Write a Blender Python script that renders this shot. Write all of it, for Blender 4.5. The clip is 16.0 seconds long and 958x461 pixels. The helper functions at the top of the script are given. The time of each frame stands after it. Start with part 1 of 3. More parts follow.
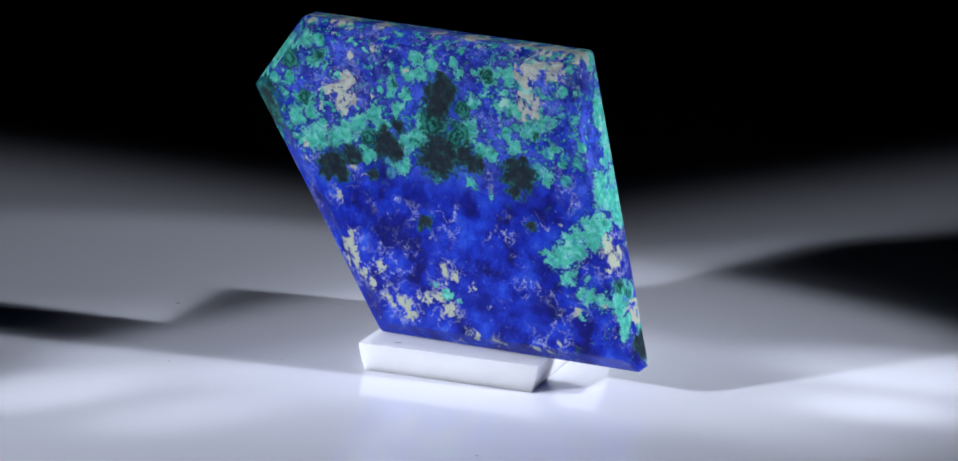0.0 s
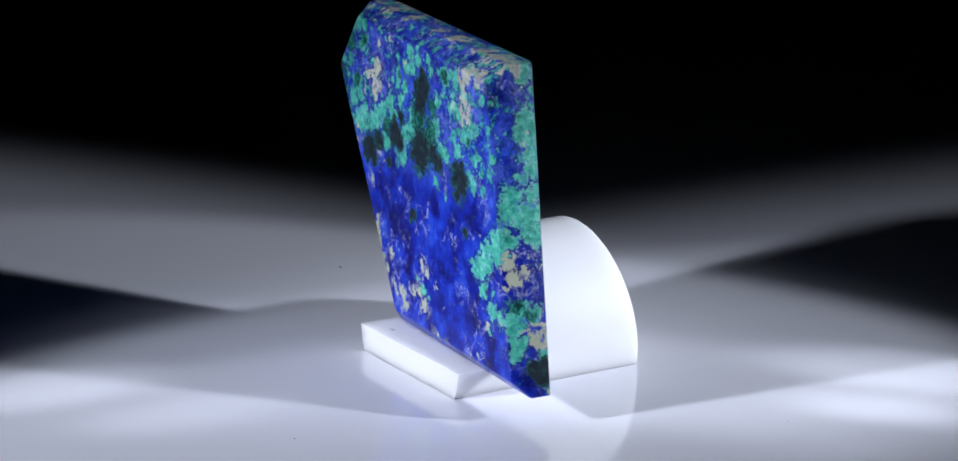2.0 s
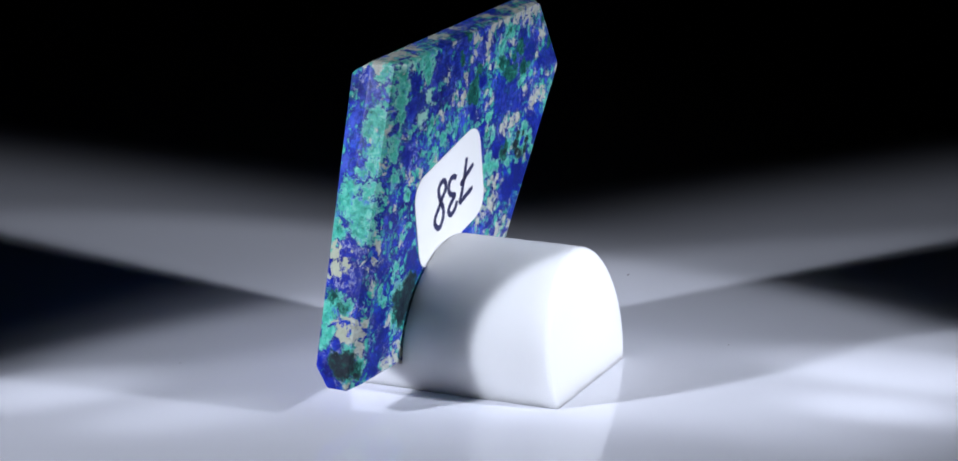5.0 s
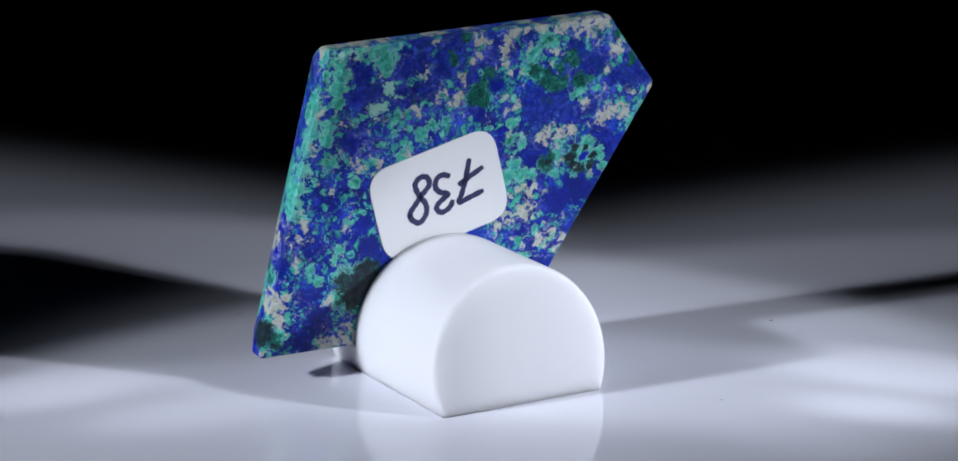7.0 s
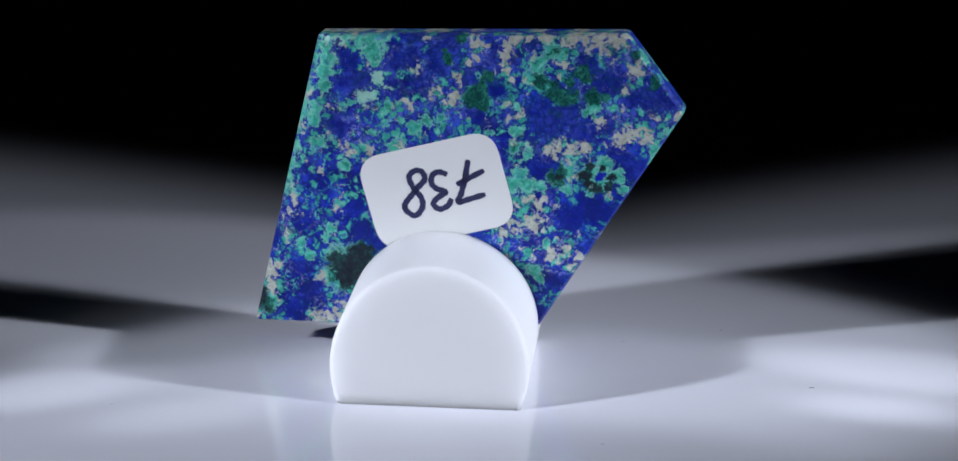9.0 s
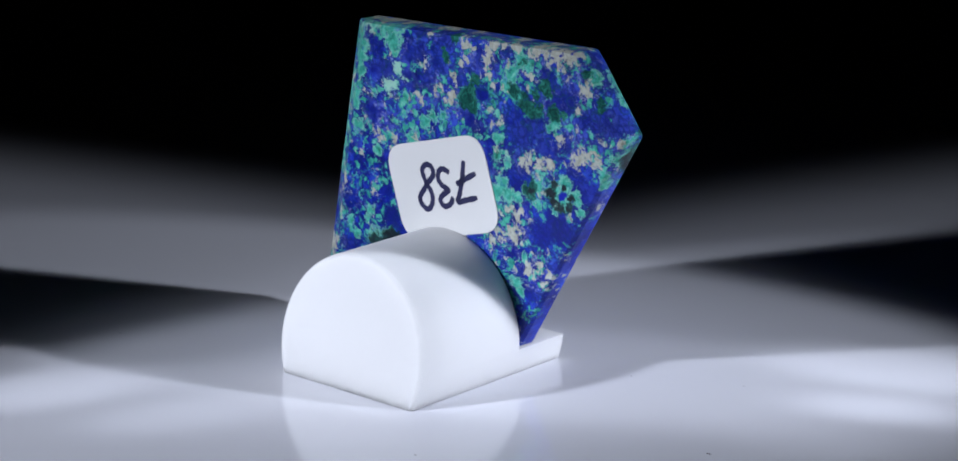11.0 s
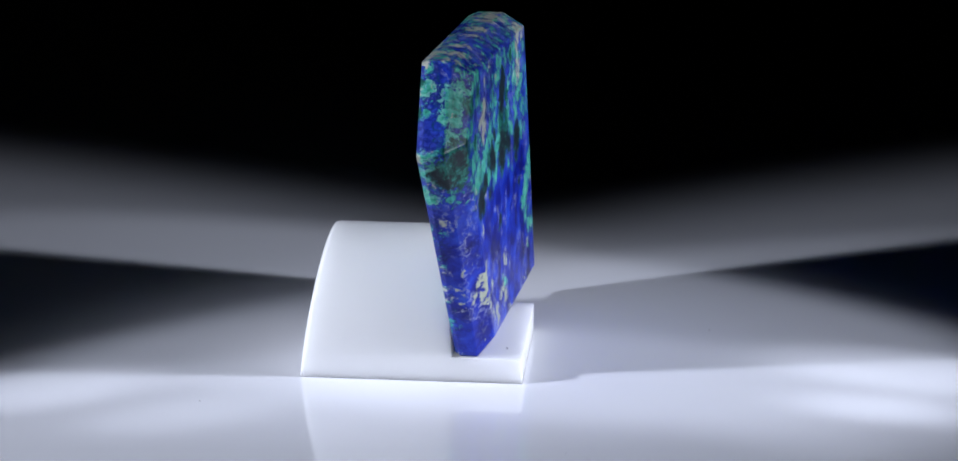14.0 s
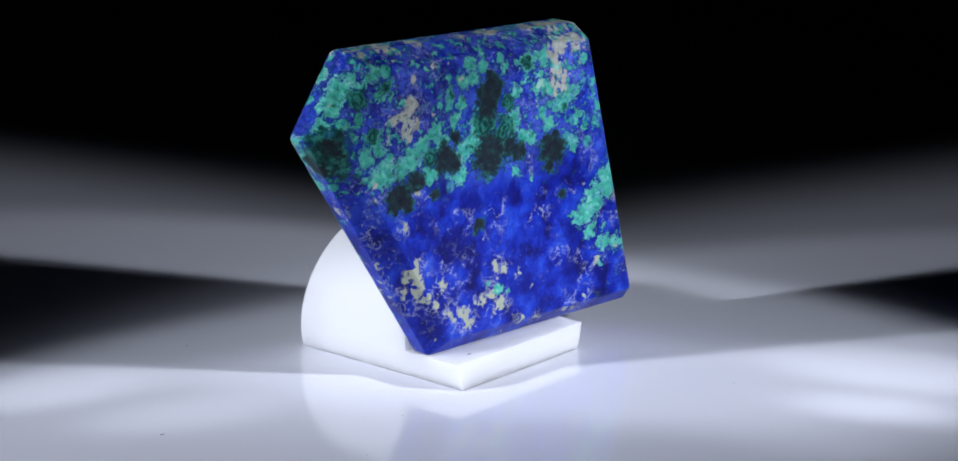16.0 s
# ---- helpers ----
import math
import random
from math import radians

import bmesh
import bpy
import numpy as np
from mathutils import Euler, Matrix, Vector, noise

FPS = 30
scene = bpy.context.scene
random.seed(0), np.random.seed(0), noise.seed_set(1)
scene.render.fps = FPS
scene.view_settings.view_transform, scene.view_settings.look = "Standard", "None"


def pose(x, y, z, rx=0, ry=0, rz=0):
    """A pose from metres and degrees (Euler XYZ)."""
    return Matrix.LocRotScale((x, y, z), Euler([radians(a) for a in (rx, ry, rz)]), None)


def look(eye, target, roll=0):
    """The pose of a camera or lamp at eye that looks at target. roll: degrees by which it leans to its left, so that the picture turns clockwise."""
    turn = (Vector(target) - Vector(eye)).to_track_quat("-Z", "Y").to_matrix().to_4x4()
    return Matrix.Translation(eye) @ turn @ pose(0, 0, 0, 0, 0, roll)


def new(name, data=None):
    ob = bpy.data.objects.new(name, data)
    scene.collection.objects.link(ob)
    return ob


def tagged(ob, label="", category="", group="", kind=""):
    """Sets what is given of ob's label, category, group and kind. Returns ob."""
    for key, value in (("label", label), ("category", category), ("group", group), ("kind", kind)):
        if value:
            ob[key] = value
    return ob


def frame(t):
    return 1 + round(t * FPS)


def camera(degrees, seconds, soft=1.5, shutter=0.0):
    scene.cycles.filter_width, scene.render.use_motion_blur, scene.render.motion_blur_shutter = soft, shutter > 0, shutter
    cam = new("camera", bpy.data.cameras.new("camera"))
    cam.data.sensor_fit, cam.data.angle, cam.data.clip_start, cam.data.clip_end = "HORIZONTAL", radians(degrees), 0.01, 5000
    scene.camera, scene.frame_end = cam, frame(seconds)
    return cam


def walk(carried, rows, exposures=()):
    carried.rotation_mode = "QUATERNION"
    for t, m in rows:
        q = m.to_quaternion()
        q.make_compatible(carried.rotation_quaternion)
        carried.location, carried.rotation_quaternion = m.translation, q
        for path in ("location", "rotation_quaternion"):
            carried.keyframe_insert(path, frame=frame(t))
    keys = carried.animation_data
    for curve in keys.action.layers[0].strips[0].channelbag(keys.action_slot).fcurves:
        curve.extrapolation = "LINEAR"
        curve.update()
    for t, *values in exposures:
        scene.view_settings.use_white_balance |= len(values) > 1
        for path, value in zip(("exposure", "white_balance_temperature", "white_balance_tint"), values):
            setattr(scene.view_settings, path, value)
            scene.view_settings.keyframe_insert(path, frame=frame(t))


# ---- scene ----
cam = camera(20.42, 16.0, soft=1.7)
VIEW = pose(0.0, -0.400, 0.13176, 74.537, 0, -0.438) @ pose(0, 0, 0, 0, 0, 0.328)
# the clip's camera darkens its picture a little while the white stand faces it
walk(cam, [(0.0, VIEW), (16.0, VIEW)], [(0.0, 0.30), (2.0, 0.30), (4.0, 0.37), (6.0, 0.12), (8.0, 0.04), (10.0, 0.03), (11.5, 0.05), (12.5, 0.11), (14.0, 0.26), (16.0, 0.20)])

# ---- light: two cool spotlights, low at the front, in a black studio ----
world = bpy.data.worlds.new("studio")
world.use_nodes = True
world.node_tree.nodes["Background"].inputs["Color"].default_value = (0.72, 0.76, 0.9, 1)
world.node_tree.nodes["Background"].inputs["Strength"].default_value = 0.006
scene.world = world


def spot(name, place, aim, watts, half_angle, blend, radius, colour):
    lamp = bpy.data.lights.new(name, "SPOT")
    lamp.energy, lamp.spot_size, lamp.spot_blend = watts, radians(2 * half_angle), blend
    lamp.shadow_soft_size, lamp.color = radius, colour
    ob = new(name, lamp)
    ob.matrix_world = look(place, aim)
    return ob


RIGHT, LEFT = (0.378, -0.130, 0.182), (-0.345, -0.161, 0.175)
COOL = (0.785, 0.84, 0.985)
spot("spotlight_right", RIGHT, (-0.085, 0.048, 0.0), 4.1, 8.7, 0.60, 0.020, COOL)
spot("spotlight_left", LEFT, (0.078, 0.035, 0.0), 3.5, 8.8, 0.60, 0.020, COOL)
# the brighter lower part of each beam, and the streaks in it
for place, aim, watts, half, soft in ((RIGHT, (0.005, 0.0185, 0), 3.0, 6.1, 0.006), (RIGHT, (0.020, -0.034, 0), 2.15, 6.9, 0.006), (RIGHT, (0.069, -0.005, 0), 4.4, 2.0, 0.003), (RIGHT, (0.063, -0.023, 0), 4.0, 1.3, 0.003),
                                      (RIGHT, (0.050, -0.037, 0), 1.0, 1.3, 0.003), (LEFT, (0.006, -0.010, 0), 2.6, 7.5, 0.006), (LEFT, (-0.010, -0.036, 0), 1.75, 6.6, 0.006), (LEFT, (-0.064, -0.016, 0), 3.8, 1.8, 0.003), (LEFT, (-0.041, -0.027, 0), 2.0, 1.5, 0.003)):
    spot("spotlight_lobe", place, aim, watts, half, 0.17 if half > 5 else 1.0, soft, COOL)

MM = 0.001


# ---- materials ----
class Nodes:
    """A short hand for building a node material."""

    def __init__(self, name):
        self.mat = bpy.data.materials.new(name)
        self.mat.use_nodes = True
        self.tree = self.mat.node_tree
        self.bsdf = self.tree.nodes["Principled BSDF"]

    def put(self, socket, value):
        if isinstance(value, bpy.types.NodeSocket):
            self.tree.links.new(value, socket)
        else:
            socket.default_value = value

    def make(self, kind, out=0, op="", clamp=False, **inputs):
        n = self.tree.nodes.new(kind)
        if op:
            n.operation = op
        if clamp:
            n.use_clamp = True
        if kind == "ShaderNodeMapRange":
            n.interpolation_type = "SMOOTHSTEP"
        for k, v in inputs.items():
            self.put(n.inputs[int(k[1:])] if k[0] == "i" and k[1:].isdigit() else n.inputs[k], v)
        return n.outputs[out]

    def math(self, op, a, b=0.0, c=0.0, clamp=False):
        return self.make("ShaderNodeMath", 0, op, clamp, i0=a, i1=b, i2=c)

    def vec(self, op, a, b=(0, 0, 0), out=0):
        return self.make("ShaderNodeVectorMath", out, op, i0=a, i1=b)

    def place(self, scale=1000.0):
        co = self.make("ShaderNodeTexCoord", 3)
        return self.vec("MULTIPLY", co, (scale, scale, scale))

    def noise(self, co, scale, detail=4.0, rough=0.55, out=0):
        return self.make("ShaderNodeTexNoise", out, Vector=co, Scale=scale, Detail=detail, Roughness=rough)

    def step(self, value, low, high):
        return self.make("ShaderNodeMapRange", i0=value, i1=low, i2=high, i3=0.0, i4=1.0)

    def mix(self, fac, a, b):
        n = self.tree.nodes.new("ShaderNodeMix")
        n.data_type = "RGBA"
        self.put(n.inputs[0], fac)
        for s, v in ((6, a), (7, b)):
            self.put(n.inputs[s], v if isinstance(v, bpy.types.NodeSocket) else (*v, 1.0))
        return n.outputs[2]

    def ramp(self, fac, stops):
        n = self.tree.nodes.new("ShaderNodeValToRGB")
        e = n.color_ramp.elements
        while len(e) < len(stops):
            e.new(0.5)
        for k, (at, colour) in zip(e, stops):
            k.position, k.color = at, (*colour, 1.0)
        self.put(n.inputs[0], fac)
        return n.outputs[0]

    def bump(self, height, strength, distance):
        self.put(self.bsdf.inputs["Normal"], self.make("ShaderNodeBump", Strength=strength, Distance=distance, Height=height))

    def set(self, **values):
        for k, v in values.items():
            self.put(self.bsdf.inputs[k.replace("_", " ")], v)
        return self.mat


# The mineral's patches in millimetres on the slab: across, up, radius; on its narrow sides across, deep, up, radius.
FRONT_DARK = [(0.0, 44.1, 3.0), (-0.3, 42.5, 2.7), (0.6, 45.4, 2.0), (-0.3, 34.5, 3.8), (13.5, 33.1, 3.0), (13.1, 30.5, 1.5), (14.0, 35.3, 1.1), (6.1, 34.0, 1.8),
    (4.2, 35.3, 1.8), (-9.4, 35.3, 2.5), (-8.0, 34.4, 2.0), (-7.3, 38.1, 1.2), (-15.2, 33.1, 1.7), (-32.2, 40.2, 2.7), (-31.0, 39.1, 2.0), (-19.0, 31.1, 2.7),
    (-17.3, 29.9, 1.5), (-20.6, 31.7, 1.2), (-1.8, 23.8, 1.1), (-3.4, 22.9, 0.7), (-11.8, 30.4, 1.0), (15.9, 25.4, 1.1), (-2.7, 23.9, 1.0), (23.8, 7.2, 1.0)]
FRONT_GREEN = [(-27.8, 50.8, 1.6), (-26.1, 50.9, 1.2), (-21.7, 48.2, 1.4), (-27.0, 47.2, 2.0), (-30.8, 47.2, 2.0), (-33.1, 47.2, 1.6), (-29.9, 50.2, 1.2),
    (-32.7, 39.0, 4.8), (-34.7, 40.9, 2.5), (-31.0, 37.2, 3.1), (-23.8, 41.3, 1.2), (-12.5, 36.2, 1.7), (-8.1, 45.0, 0.6), (-1.2, 39.5, 2.4), (2.9, 38.2, 2.1),
    (2.4, 37.3, 1.7), (7.9, 47.7, 1.2), (5.9, 52.5, 1.0), (2.7, 52.0, 0.8), (4.3, 49.6, 0.4), (15.9, 39.3, 0.8), (3.8, 42.2, 1.3)]
FRONT_TEAL = [(-28.7, 49.1, 2.6), (-31.6, 47.6, 2.2), (-24.0, 50.6, 1.6), (-21.9, 47.4, 1.3), (-35.0, 43.8, 1.3), (-25.5, 38.1, 1.5), (-22.2, 35.0, 2.2),
    (-23.3, 40.6, 1.2), (-22.5, 38.9, 1.1), (-16.9, 36.3, 1.9), (-14.3, 37.8, 1.7), (-18.7, 35.0, 1.4), (-11.6, 40.0, 1.4), (-12.5, 33.6, 1.6), (-6.7, 32.2, 1.6),
    (-8.4, 45.0, 1.0), (-5.2, 46.5, 1.3), (-6.1, 43.3, 1.0), (-27.6, 41.6, 0.7), (-20.3, 42.7, 0.8), (-7.5, 40.9, 1.1), (-10.2, 37.8, 1.4), (-5.7, 35.7, 1.7)]
FRONT_TEAL_EAST = [(3.1, 47.6, 0.9), (5.6, 48.1, 0.7), (2.2, 49.4, 0.6), (11.4, 48.0, 1.2), (5.6, 43.4, 1.2), (10.9, 43.6, 1.3), (13.5, 42.5, 0.9),
    (17.3, 41.6, 1.5), (15.4, 40.1, 1.5), (7.2, 36.0, 1.3), (9.1, 35.5, 1.1), (18.3, 33.5, 1.2), (12.6, 37.4, 1.1), (5.4, 30.9, 0.9), (8.8, 29.6, 0.5),
    (19.5, 37.8, 0.8), (7.9, 47.7, 1.5), (10.5, 45.4, 0.6), (14.4, 45.8, 1.2), (-4.2, 49.2, 1.2), (-1.6, 48.2, 1.1), (-3.4, 46.5, 1.2), (4.7, 39.2, 1.7),
    (-3.9, 36.7, 1.7), (-2.5, 39.0, 1.9), (2.4, 35.6, 1.7), (14.9, 51.9, 1.9), (13.0, 51.9, 1.5), (17.2, 51.3, 1.3)]
FRONT_TEAL_LOW = [(23.2, 23.7, 2.1), (21.8, 21.9, 2.0), (20.1, 20.9, 1.5), (22.3, 18.4, 1.5), (24.8, 15.7, 1.6), (28.0, 15.4, 1.5), (30.3, 15.8, 1.5),
    (31.3, 12.8, 1.0), (31.3, 11.1, 0.9), (28.8, 10.6, 0.8), (28.4, 8.7, 0.7), (18.3, 21.9, 0.8), (25.2, 18.5, 0.8), (1.8, 13.0, 1.0), (-0.7, 14.4, 0.6),
    (3.7, 12.0, 0.6), (24.5, 12.8, 0.9), (32.7, 7.0, 0.6), (26.2, 24.9, 1.7), (25.6, 26.6, 2.2)]
FRONT_TAN = [(-17.2, 44.8, 1.3), (-17.0, 42.8, 1.4), (-16.8, 41.2, 1.4), (-16.6, 40.0, 0.9), (-19.9, 43.2, 1.1), (-15.9, 48.4, 0.6), (-11.6, 50.3, 0.5),
    (-20.8, 39.9, 0.5), (18.7, 50.5, 1.5), (16.3, 50.1, 1.3), (14.4, 48.8, 1.3), (14.0, 47.2, 0.8), (14.9, 44.1, 1.5), (14.0, 43.4, 1.1), (15.9, 43.0, 0.9),
    (14.4, 42.0, 0.8), (19.9, 49.3, 0.9), (13.0, 49.9, 0.7), (20.2, 34.3, 0.4), (-15.6, 20.1, 0.5), (-15.8, 18.5, 0.9), (-16.3, 17.3, 1.3), (-15.0, 16.8, 0.9),
    (-17.1, 15.9, 1.2), (-15.0, 15.3, 1.3), (-12.9, 14.4, 0.9), (-17.8, 26.4, 0.7), (-23.1, 31.0, 0.5), (-10.3, 16.1, 0.6), (-10.2, 14.8, 0.5)]
FRONT_TAN_LOW = [(-9.0, 11.1, 0.7), (-6.8, 10.5, 0.8), (-5.3, 9.8, 0.9), (-5.1, 8.5, 0.8), (-8.1, 9.8, 0.6), (-11.6, 12.8, 0.5), (-15.2, 31.4, 0.5),
    (-23.9, 33.9, 0.5), (-2.1, 11.6, 0.7), (0.9, 16.2, 0.9), (2.8, 15.8, 0.7), (0.9, 14.6, 0.6), (0.0, 12.1, 0.9), (-1.8, 11.5, 0.8), (1.4, 10.5, 1.0),
    (2.3, 9.6, 0.6), (-3.2, 11.6, 0.6), (11.2, 23.8, 0.6), (8.8, 22.4, 0.4), (23.8, 13.5, 0.8), (21.6, 12.4, 0.4), (20.9, 7.7, 0.9), (18.9, 7.1, 0.7),
    (17.0, 6.8, 0.6), (10.7, 6.4, 0.6), (6.5, 7.3, 0.6), (-5.0, 9.5, 0.6), (6.2, 14.6, 0.4), (20.4, 10.2, 0.4)]
FRONT_PALE = [(14.9, 51.9, 1.9), (13.0, 51.9, 1.5), (17.2, 51.3, 1.3), (14.9, 47.4, 1.1), (10.7, 43.8, 0.8), (14.4, 45.8, 0.7), (-18.4, 52.9, 1.1),
    (-12.3, 53.3, 1.1), (-7.8, 53.0, 0.8)]
HEARTS_FRONT = [(-7.1, 21.3, 3.0), (-4.4, 27.5, 2.5), (-26.1, 27.8, 2.2), (-20.8, 22.7, 1.9), (-23.3, 25.1, 1.9), (-12.5, 9.1, 2.2), (-12.3, 23.9, 1.9),
    (7.4, 12.2, 2.4), (17.4, 12.9, 2.5), (4.7, 27.8, 2.2), (-2.6, 27.1, 1.9), (24.8, 11.0, 1.9), (11.7, 8.3, 1.9), (17.9, 19.6, 2.2)]
BACK_TAN = [(-3.2, 51.3, 1.0), (-2.7, 49.2, 0.7), (-5.9, 52.8, 0.7), (-8.9, 52.1, 1.1), (-10.6, 52.3, 0.7), (-7.6, 50.4, 1.3), (-7.2, 48.6, 0.8),
    (-13.3, 52.6, 0.8), (-17.7, 52.2, 1.3), (-19.7, 53.1, 1.0), (-21.0, 52.6, 1.0), (-23.7, 52.3, 1.5), (-25.0, 53.2, 1.1), (-22.4, 51.7, 1.0), (-27.1, 47.9, 1.1),
    (-24.3, 36.6, 1.0), (-26.0, 37.5, 1.0), (-28.0, 37.7, 1.0), (-29.4, 37.9, 0.8), (-26.0, 38.9, 0.7), (-21.6, 39.5, 0.8), (-15.1, 34.5, 0.7), (-17.2, 34.8, 0.8),
    (-19.4, 35.2, 0.7)]
BACK_TAN_EAST = [(-34.0, 40.9, 0.7), (-25.4, 44.2, 0.4), (-25.4, 41.7, 0.4), (-7.9, 45.8, 0.4), (-14.1, 34.3, 0.6), (-7.6, 46.9, 0.5), (17.8, 50.3, 0.5),
    (0.8, 42.7, 0.8), (1.0, 41.8, 0.6), (3.5, 43.6, 0.7), (6.2, 46.7, 0.7), (8.0, 41.1, 0.7), (20.4, 40.4, 0.6), (17.4, 32.8, 0.7), (4.8, 51.7, 0.5),
    (-2.3, 50.9, 0.6), (14.1, 47.3, 0.4), (17.7, 34.4, 0.5)]
BACK_PALE = [(12.4, 45.4, 1.0), (13.8, 43.9, 1.0), (14.5, 42.1, 1.4), (11.2, 43.5, 1.0), (16.2, 43.2, 0.8), (20.8, 51.1, 0.8), (18.5, 50.8, 0.9), (13.7, 46.4, 0.7),
    (-3.5, 53.1, 0.9), (-11.0, 35.7, 0.8)]
BACK_TEAL = [(19.5, 51.9, 1.1), (17.4, 51.9, 1.1), (15.4, 51.6, 1.2), (13.3, 51.6, 1.2), (11.6, 51.9, 1.1), (13.4, 49.6, 1.8), (13.0, 48.2, 1.1), (15.4, 50.6, 0.9),
    (20.9, 50.1, 1.4), (20.7, 48.0, 1.6), (21.3, 45.9, 1.4), (21.0, 43.8, 1.0), (22.6, 37.9, 1.0), (22.2, 34.5, 1.2), (22.4, 39.8, 1.0), (12.4, 45.2, 1.1),
    (15.2, 42.1, 1.0), (13.5, 42.5, 0.8), (11.1, 40.8, 0.9), (7.0, 37.7, 1.1), (4.9, 38.7, 1.0), (2.5, 39.3, 0.8), (10.1, 34.4, 1.2), (18.3, 40.6, 0.7),
    (16.9, 41.2, 0.6)]
BACK_TEAL_EAST = [(18.1, 31.0, 1.0), (24.9, 31.9, 0.6), (13.2, 36.5, 0.7), (9.0, 38.4, 0.7), (11.1, 38.3, 0.6), (24.2, 36.6, 0.5), (-14.3, 50.5, 1.4),
    (-12.5, 48.0, 1.4), (-11.0, 46.1, 1.3), (-15.7, 49.5, 1.0), (-20.8, 41.8, 1.0), (-19.5, 40.7, 0.7), (-9.0, 37.6, 1.0), (-8.5, 35.1, 1.1), (-10.7, 33.9, 0.9),
    (-22.7, 32.6, 1.3), (-20.0, 31.3, 1.4), (-24.7, 31.1, 1.2), (-22.0, 29.9, 1.3), (-9.4, 30.6, 1.3), (-16.9, 31.6, 1.4), (-14.8, 30.8, 1.2), (-4.9, 37.0, 0.7),
    (-30.1, 35.5, 1.0), (-8.8, 41.3, 0.8)]
BACK_GREEN = [(-2.1, 42.9, 1.6), (-3.2, 44.0, 1.4), (-3.7, 41.9, 1.2), (-4.5, 45.9, 1.1), (-12.5, 45.8, 1.2), (-14.7, 45.0, 1.0), (-15.7, 43.2, 1.5),
    (-17.8, 43.3, 1.2), (-19.1, 47.0, 1.4), (-20.1, 46.5, 0.8), (-20.8, 43.3, 1.4), (-22.5, 43.3, 0.7), (-14.8, 50.2, 0.7), (-15.5, 31.2, 1.2), (-14.2, 43.9, 0.8),
    (-27.4, 50.1, 0.8), (-29.9, 45.8, 0.9), (-30.5, 46.7, 0.7), (-17.1, 45.7, 0.8), (1.5, 48.4, 1.0), (2.0, 49.8, 0.5), (-0.3, 51.8, 0.9), (1.3, 53.0, 0.5),
    (-1.9, 42.9, 1.4), (-15.3, 30.9, 1.5), (31.3, 7.0, 1.3)]
BACK_BLUE = [(17.5, 47.7, 1.6), (16.2, 44.9, 1.6), (17.9, 44.5, 1.2), (9.6, 48.2, 1.9), (10.3, 50.0, 1.2), (12.8, 42.5, 0.8), (10.3, 44.4, 0.8), (12.1, 44.7, 0.5),
    (3.2, 48.0, 2.4), (2.1, 50.8, 2.4), (7.2, 48.6, 1.7), (18.7, 37.1, 1.6), (6.2, 44.8, 1.5), (9.0, 42.6, 0.8), (14.4, 45.3, 1.0), (17.1, 47.4, 1.4),
    (6.9, 52.5, 1.7)]
BACK_BLUE_EAST = [(-4.9, 48.6, 1.4), (-5.9, 43.7, 1.4), (-2.8, 39.7, 1.4), (-13.7, 38.6, 2.7), (-16.8, 40.4, 2.4), (-19.2, 38.0, 2.1), (-13.0, 41.4, 2.1),
    (-21.8, 45.8, 2.1), (-19.7, 48.9, 1.7), (-23.5, 46.6, 1.7), (-29.6, 43.6, 2.4), (-26.9, 43.1, 1.7), (-32.6, 42.9, 1.4), (-22.9, 39.2, 1.4), (-13.8, 32.5, 1.4),
    (-26.1, 33.2, 1.7), (-28.1, 32.6, 1.7), (-6.2, 50.7, 1.0), (-11.6, 51.5, 0.8), (-15.6, 52.3, 0.5)]
BACK_TEAL_LOW = [(-8.3, 29.1, 1.5), (-10.6, 29.0, 1.3), (-12.8, 28.6, 1.0), (-20.4, 27.9, 0.8), (-25.5, 28.9, 0.8), (-16.8, 28.8, 0.9), (20.2, 20.5, 0.9),
    (21.4, 18.9, 0.8), (25.5, 17.7, 0.8), (23.9, 15.9, 0.8), (27.5, 28.5, 0.8), (26.4, 26.8, 0.7), (-11.7, 15.1, 1.3), (-12.7, 13.3, 0.9), (17.8, 14.8, 3.4),
    (19.5, 12.4, 2.1), (30.6, 7.6, 1.3), (26.8, 30.6, 0.9), (19.4, 24.4, 0.7), (-13.6, 19.6, 0.8), (-20.0, 17.3, 0.6)]
BACK_TAN_LOW = [(-10.5, 26.7, 0.8), (-12.6, 26.2, 0.8), (-11.5, 23.2, 1.3), (-8.8, 21.7, 1.1), (-6.7, 20.8, 0.8), (-13.1, 21.9, 0.7), (-14.6, 17.5, 1.1),
    (-17.0, 18.3, 0.8), (-18.7, 17.4, 0.6), (21.2, 5.4, 1.4), (18.2, 6.2, 1.4), (16.4, 8.9, 0.7), (26.4, 25.2, 0.8), (30.8, 12.2, 1.6), (31.3, 9.8, 1.2),
    (29.3, 13.8, 0.9), (19.2, 5.7, 1.7), (15.8, 6.5, 1.5), (22.6, 5.2, 1.3)]
